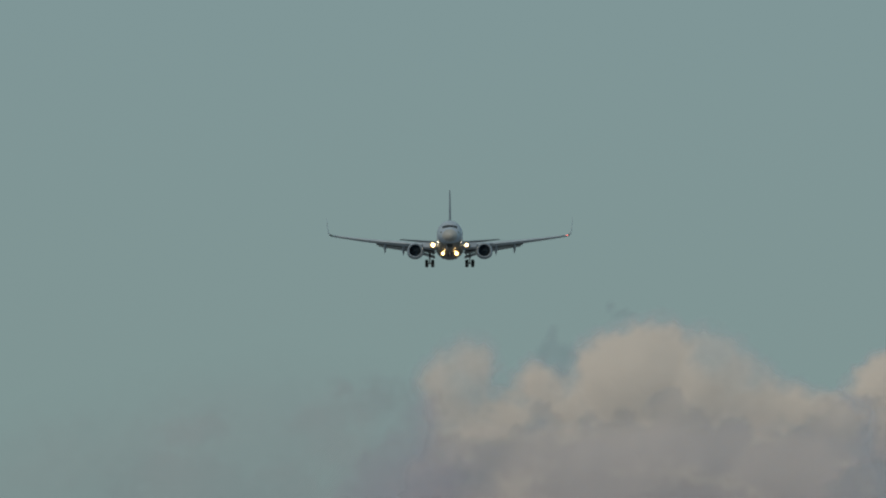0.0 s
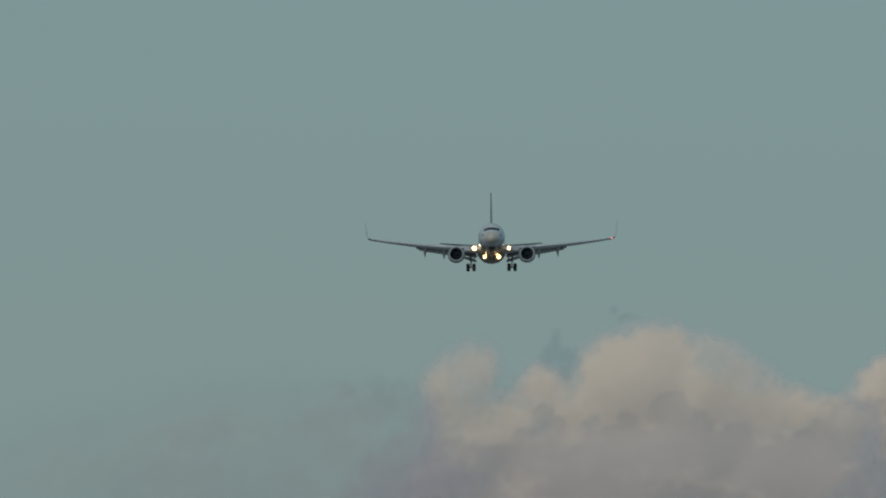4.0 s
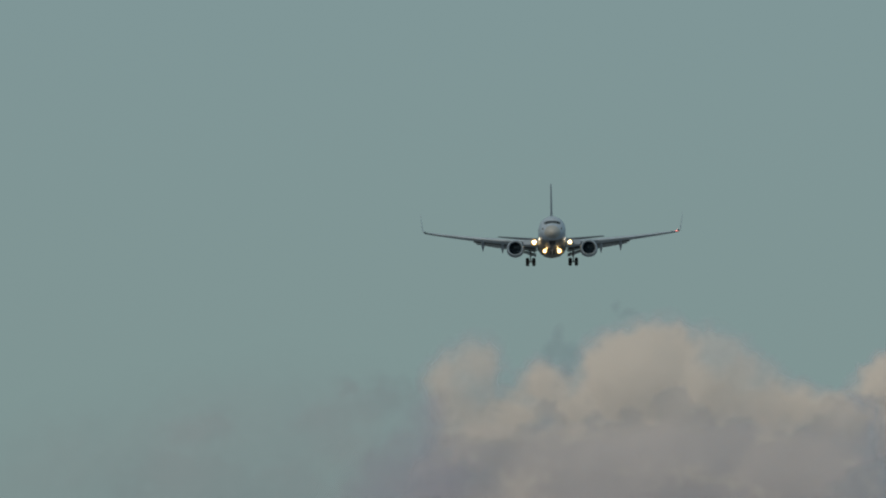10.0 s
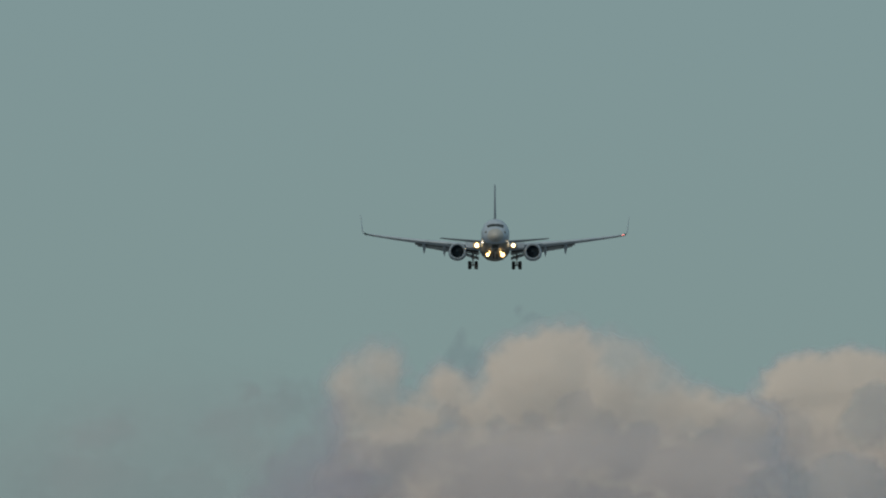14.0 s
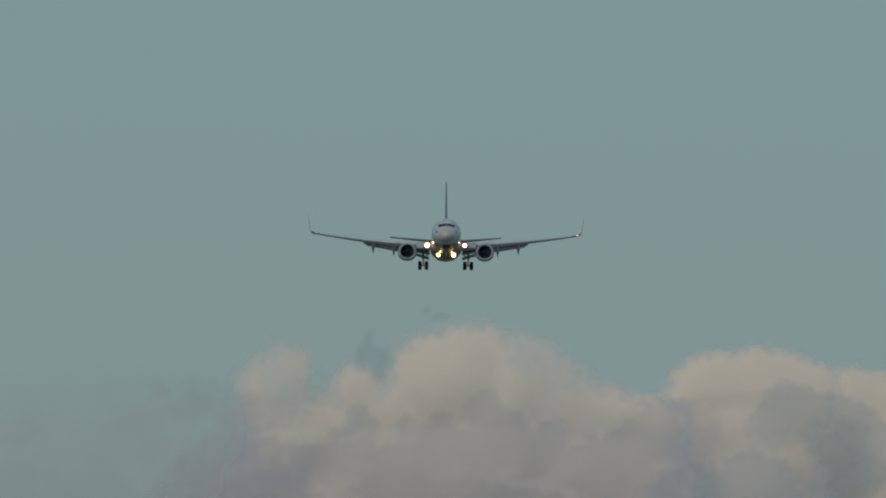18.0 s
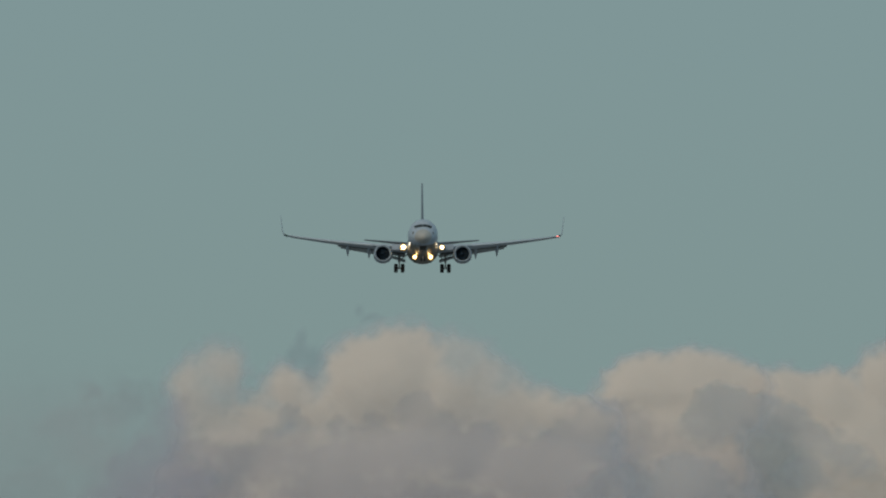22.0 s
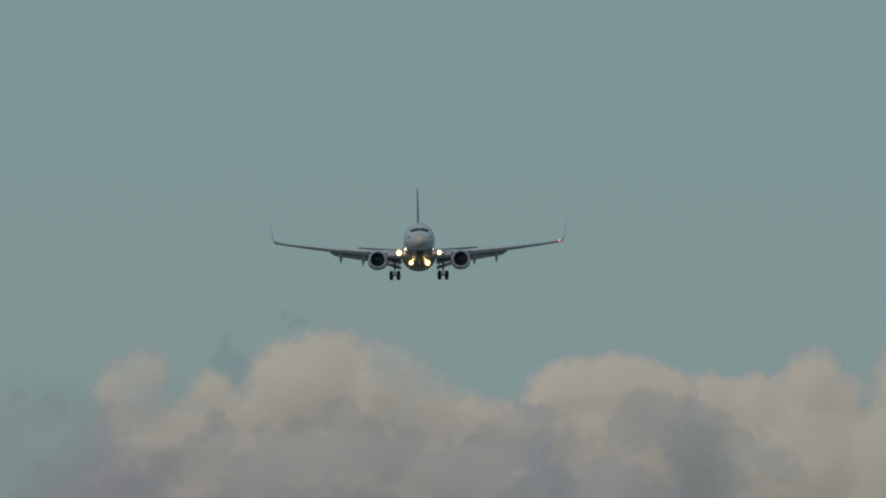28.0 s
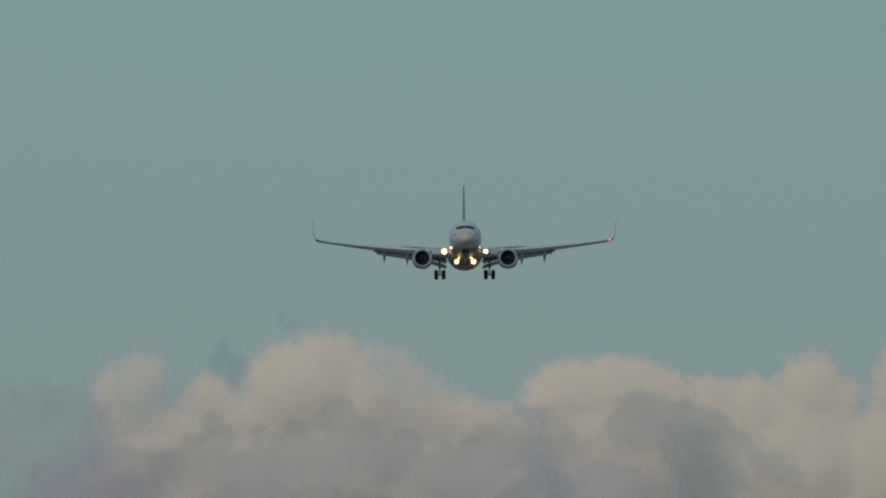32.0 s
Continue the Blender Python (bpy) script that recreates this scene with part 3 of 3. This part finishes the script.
def cloud(name, label, far, puffs, seed, cover, step=0.6, depth=0.5, edge=3.0, under=3.0, ragged=0.7, knobs=0.8, torn=0.8, crest=200.0, steep=0.3, puffy=0.4, smooth=12, back=False):
    """A heap cloud of round billows (x, z, half width, half height, density) that melt into one another. edge and under: metres over which a
    billow thins out at its top and at its foot. The front bulges out at the crest's height and falls back above and below it."""
    p = np.array(puffs)
    x0, x1 = (p[:, 0] - p[:, 2]).min() - 12, (p[:, 0] + p[:, 2]).max() + 12
    z0, z1 = (p[:, 1] - p[:, 3]).min() - 6, (p[:, 1] + p[:, 3]).max() + 12
    gx, gz = np.meshgrid(np.arange(x0, x1, step), np.arange(z0, z1, step))
    # billows push the outline in and out: broad swells, then round knobs
    wx = gx + ragged * (4.0 * fractal(gx, gz, seed, 16, 2) + 2.2 * fractal(gx, gz, seed + 50, 5, 4))
    wz = gz + ragged * (3.4 * fractal(gx, gz, seed + 90, 14, 2) + 2.2 * fractal(gx, gz, seed + 140, 5, 4))
    knob = 0.25 - np.abs(fractal(gx, gz, seed + 170, 6.5, 3, 0.45))
    tear = torn * fractal(gx, gz, seed + 300, 8, 3)
    rise, clear = np.zeros_like(gx), np.ones_like(gx)
    best, owner = np.full_like(gx, -99.0), np.zeros(gx.shape, int)
    for k, (cx, cz, rx, rz, dense) in enumerate(puffs):
        r = np.hypot((wx - cx) / rx, (wz - cz) / rz)
        inside = (1 - r) * min(rx, rz) + knobs * 4.0 * (knob - 0.1) + tear
        soft = edge + (under - edge) * ramp01(0.75 - 1.0 * (wz - cz) / rz)
        clear = clear * (1 - dense * ramp01(inside / np.minimum(soft, 1.3 * min(rx, rz)) + 0.36))
        dome = 1.25 * depth * min(rx, rz) * np.clip(1 - r * r, 0, None)
        rise = np.logaddexp(rise / 1.2, dome / 1.2) * 1.2
        owner = np.where(inside > best, k, owner)
        best = np.maximum(best, inside)
    rise = rise + puffy * (3.6 * fractal(gx, gz, seed + 200, 24, 2) + 3.0 * knob)
    rise = blur(rise, smooth)
    low = gz - crest - 14 * fractal(gx, gz * 0.3, seed + 260, 30, 2)
    fall = np.where(low < 0, steep, min(steep, 0.35)) * 8 * np.log(np.cosh(low / 8))
    front = rise - fall
    rear = 0.8 * np.clip(rise, 0, None)
    thick = blur(1 - clear, 1)
    keep = thick > 0.012

    def normals(f, way):
        dz, dx = np.gradient(f, step)
        n = np.stack([-dx, np.full_like(dx, way), -dz], -1)
        return n / np.linalg.norm(n, axis=-1, keepdims=True)
    n_front, n_rear = normals(front, -1.0), normals(rear, 1.0)
    # each billow is a piece of the whole, cut where the next one begins
    root = tagged(new(name), label, "cloud", "heap clouds on the horizon")
    root.location = (float(p[:, 0].mean()), far, float(p[:, 1].mean()))
    quads = keep[:-1, :-1] & keep[:-1, 1:] & keep[1:, 1:] & keep[1:, :-1]
    corner = np.arange(gx.size).reshape(gx.shape)
    q_all = np.stack([corner[:-1, :-1], corner[:-1, 1:], corner[1:, 1:], corner[1:, :-1]], -1)
    flat = (gx - root.location.x, gz - root.location.z)

    def piece(part_name, q, depths, bend):
        used, q = np.unique(q, return_inverse=True)
        me = bpy.data.meshes.new(part_name)
        me.from_pydata(np.stack([flat[0].ravel()[used], depths.ravel()[used], flat[1].ravel()[used]], 1).tolist(), [], q.reshape(-1, 4).tolist())
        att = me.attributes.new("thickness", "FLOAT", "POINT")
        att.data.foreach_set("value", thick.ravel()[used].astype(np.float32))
        me.polygons.foreach_set("use_smooth", [True] * len(me.polygons))
        me.normals_split_custom_set_from_vertices(bend.reshape(-1, 3)[used].tolist())
        me.materials.append(cover)
        new(part_name, me).parent = root
    for k in range(len(puffs)):
        q = q_all[quads & (owner[:-1, :-1] == k)]
        if len(q):
            piece("billow", q, -front, n_front)
    if back:
        piece("far_side", q_all[quads][:, ::-1], 4 + rear, n_rear)
    return root


TOWER = [(27.8, 196.3, 7.7, 7.1), (35.2, 189.7, 9.2, 7.7), (19.9, 188.9, 10.1, 6.4), (45.9, 198.1, 11.4, 12.9), (54.4, 197.4, 16.1, 16.6), (61.6, 204.0, 9.5, 11.4), (69.0, 190.5, 12.3, 12.3), (88.1, 188.6, 9.2, 7.7), (99.4, 188.9, 11.0, 8.9), (109.6, 185.8, 8.4, 8.6)]
TOWER_BASE = [(14.5, 180.3, 13.8, 10.1), (36.7, 172.0, 27.6, 16.1), (62.8, 172.0, 30.7, 19.9), (93.5, 167.4, 29.2, 18.4), (44.4, 155.1, 61.4, 18.4)]
MIDDLE = [(118.9, 196.1, 7.7, 7.1), (126.6, 197.6, 13.1, 10.2), (134.3, 197.9, 12.4, 10.2), (142.4, 197.9, 12.7, 11.9), (151.3, 195.6, 9.6, 10.0), (134.3, 185.5, 18.5, 12.4), (134.3, 168.5, 23.2, 18.5)]
RIGHT = [(164.9, 193.9, 13.1, 12.5), (177.7, 192.6, 12.5, 12.8), (193.6, 198.9, 10.3, 13.7), (202.3, 195.8, 7.2, 10.0), (221.7, 199.7, 11.7, 15.6), (233.8, 201.2, 12.5, 14.0), (158.2, 176.3, 17.5, 16.2), (188.6, 177.8, 26.5, 20.3), (219.8, 177.8, 21.8, 20.3), (191.7, 157.5, 46.8, 18.7)]
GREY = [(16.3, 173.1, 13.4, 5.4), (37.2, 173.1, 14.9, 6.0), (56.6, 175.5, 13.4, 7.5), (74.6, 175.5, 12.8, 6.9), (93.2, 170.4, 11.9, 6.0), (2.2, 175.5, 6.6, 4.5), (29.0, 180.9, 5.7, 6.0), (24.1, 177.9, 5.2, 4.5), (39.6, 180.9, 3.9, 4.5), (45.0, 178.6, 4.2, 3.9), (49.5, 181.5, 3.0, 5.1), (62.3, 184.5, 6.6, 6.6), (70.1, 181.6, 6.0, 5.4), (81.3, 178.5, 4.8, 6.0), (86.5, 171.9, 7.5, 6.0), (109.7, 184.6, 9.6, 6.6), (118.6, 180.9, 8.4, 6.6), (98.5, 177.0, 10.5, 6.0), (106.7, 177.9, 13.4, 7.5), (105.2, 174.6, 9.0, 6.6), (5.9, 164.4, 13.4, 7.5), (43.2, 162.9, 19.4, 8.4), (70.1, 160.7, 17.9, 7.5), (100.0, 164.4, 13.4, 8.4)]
BLUE = [(143.8, 186.6, 9.0, 7.8), (137.2, 182.7, 5.4, 5.1), (152.0, 185.7, 8.4, 6.0), (160.6, 182.7, 7.8, 5.4), (168.1, 178.5, 7.8, 5.4), (175.6, 174.6, 6.6, 4.2), (181.6, 171.3, 4.5, 3.0), (164.8, 169.5, 9.0, 4.5), (134.0, 168.3, 12.0, 7.5), (140.8, 163.2, 11.4, 6.0), (143.8, 155.3, 28.5, 8.1), (119.0, 164.3, 15.0, 7.5)]
WISPS = [(-59.7, 183.2, 5.7, 3.0), (-66.5, 180.2, 9.0, 3.6), (-58.2, 172.2, 3.3, 2.0), (-73.2, 171.6, 6.3, 3.9), (-68.0, 169.6, 18.0, 6.0), (-40.9, 170.4, 6.3, 3.9), (-35.7, 166.2, 5.4, 3.3), (-81.5, 164.1, 6.0, 3.3), (-13.2, 191.2, 6.6, 3.9), (-19.2, 186.6, 7.5, 4.5), (-24.4, 191.5, 4.2, 2.7), (-31.9, 183.9, 9.0, 4.5), (-25.9, 176.4, 9.0, 6.0), (-48.5, 162.9, 28.6, 5.4)]
SHRED_PUFFS = [(31.0, 205.0, 1.6, 3.0), (28.9, 201.1, 2.7, 3.3), (33.6, 200.8, 4.0, 3.0), (33.3, 196.6, 2.2, 3.3), (45.9, 212.6, 1.2, 1.6), (48.7, 210.7, 3.6, 0.9)]
HEADS = [(6.1, 196.3, 10.7, 12.0), (11.0, 203.4, 5.8, 6.4), (0.5, 197.8, 5.5, 6.8), (3.3, 184.3, 8.6, 10.7), (73.3, 199.4, 12.9, 13.5), (83.5, 194.1, 12.9, 10.1)]
FOOT = [(6.1, 173.6, 13.8, 13.8), (-1.6, 165.9, 13.8, 12.3)]
SLOPE = [(-16.8, 168.1, 6.9, 7.2), (-10.5, 172.9, 7.8, 7.5), (-4.9, 179.2, 5.7, 8.4), (-1.9, 185.0, 3.9, 6.0), (-12.0, 161.1, 16.5, 9.0), (-0.1, 164.8, 10.5, 9.0)]
VEIL = [(-66.2, 168.6, 49.6, 24.1), (-43.7, 173.1, 39.1, 25.6), (-19.6, 168.6, 30.1, 25.6), (-96.2, 162.6, 39.1, 21.0)]
SHADE_BANK = [(16.6, 165.2, 28.8, 18.2), (-7.6, 165.2, 16.7, 12.1), (49.9, 165.2, 33.3, 20.4), (77.1, 166.7, 30.3, 21.2), (104.4, 166.7, 27.2, 17.9), (128.6, 165.2, 24.2, 17.4), (143.8, 162.1, 18.2, 15.1), (62.0, 147.8, 96.9, 18.2), (168.0, 153.1, 30.3, 13.6)]
def dense(puffs, amount):
    return [(*p, amount) for p in puffs]


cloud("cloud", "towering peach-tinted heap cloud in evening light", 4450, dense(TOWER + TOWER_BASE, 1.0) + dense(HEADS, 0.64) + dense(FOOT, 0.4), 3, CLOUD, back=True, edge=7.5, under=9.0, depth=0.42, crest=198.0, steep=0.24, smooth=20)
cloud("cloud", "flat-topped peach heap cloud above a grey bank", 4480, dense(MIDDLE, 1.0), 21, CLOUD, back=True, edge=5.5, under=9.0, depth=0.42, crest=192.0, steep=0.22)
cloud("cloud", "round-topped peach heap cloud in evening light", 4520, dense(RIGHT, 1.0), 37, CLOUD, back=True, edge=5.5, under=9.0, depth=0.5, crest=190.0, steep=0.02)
# four banks whose colours carry the shade of the lower clouds
cloud("cloud", "broad low bank of vapour coloured as shaded cloud base", 4390, dense(SHADE_BANK, 1.0), 47, BANK_SHADE, edge=13.0, under=13.0, depth=0.15, crest=222.0, steep=0.7, puffy=0.3, smooth=30)
cloud("cloud", "low cloud bank coloured shade-grey with a knobbly top", 4330, dense(GREY, 1.0), 55, KNOB_SHADE, edge=2.3, under=8.0, depth=0.25, crest=222.0, steep=1.2, puffy=0.3, ragged=1.0, torn=1.3)
cloud("cloud", "shaded mauve cloud foot sloping to the horizon", 4340, dense(SLOPE, 0.8), 59, MAUVE_SHADE, back=True, edge=5.5, under=9.0, depth=0.25, crest=222.0, steep=0.75, puffy=0.3)
cloud("cloud", "shaded blue-grey ragged cloud in front of a lit bank", 4345, dense(BLUE, 1.0), 63, BLUE_SHADE, back=True, edge=2.2, under=7.5, depth=0.25, crest=222.0, steep=0.5, puffy=0.3, ragged=0.9)
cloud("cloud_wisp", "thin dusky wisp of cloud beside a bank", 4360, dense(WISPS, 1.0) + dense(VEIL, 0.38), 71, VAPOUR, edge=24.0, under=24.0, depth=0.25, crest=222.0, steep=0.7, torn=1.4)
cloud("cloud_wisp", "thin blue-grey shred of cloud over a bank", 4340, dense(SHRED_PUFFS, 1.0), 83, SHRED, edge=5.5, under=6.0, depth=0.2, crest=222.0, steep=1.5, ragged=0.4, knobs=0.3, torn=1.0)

# seconds, x, y, z, nose up, turn to the left, bank (wing at -x lower)
FLIGHT = [
    (0.0, 1.94, 2383.67, 127.2, 1.609, -0.047, 0.1), (2.0, 4.67, 2355.06, 125.63, 1.715, -0.047, 0.28), (4.0, 7.34, 2326.45, 124.17, 1.844, -0.048, 0.35),
    (6.0, 9.95, 2297.83, 122.77, 1.916, -0.049, 0.58), (8.0, 12.52, 2269.21, 121.39, 1.832, -0.114, 0.6), (10.0, 15.05, 2240.58, 120.0, 1.652, -0.18, 0.52),
    (12.0, 17.55, 2211.96, 118.58, 1.439, -0.247, 0.22), (14.0, 20.04, 2183.33, 117.12, 1.292, -0.315, -0.22), (16.0, 22.52, 2154.69, 115.62, 1.216, -0.386, -0.62),
    (18.0, 24.99, 2126.06, 114.08, 1.165, -0.458, -0.6), (20.0, 27.47, 2097.42, 112.5, 1.234, -0.513, -0.37), (22.0, 29.95, 2068.77, 110.91, 1.42, -0.553, -0.18),
    (24.0, 32.42, 2040.12, 109.33, 1.622, -0.594, 0.12), (26.0, 34.88, 2011.47, 107.77, 1.822, -0.665, 0.42), (28.0, 37.31, 1982.81, 106.29, 2.0, -0.737, 0.55),
    (30.0, 39.68, 1954.15, 104.91, 2.117, -0.81, 0.37), (32.0, 41.96, 1925.49, 103.67, 2.188, -0.883, 0.2),
]
FLASHES = [0.2 + 5.7 * k for k in range(6)]


def motions():
    walk(airliner, [(t, pose(x, y, z, -up, -bank, turn)) for t, x, y, z, up, turn, bank in FLIGHT])
    for lamp in flashers:
        at = lamp.location.copy()
        rows = [(0.0, 170)]
        for f in FLASHES:
            rows += [(f - 0.1, 170), (f - 1 / 15, 85), (f - 1 / 30, 0), (f, 0), (f + 1 / 30, 85), (f + 1 / 15, 170)]
        rows.append((32.0, 170))
        walk(lamp, [(t, pose(*at, 0, 0, turn)) for t, turn in rows])


motions()
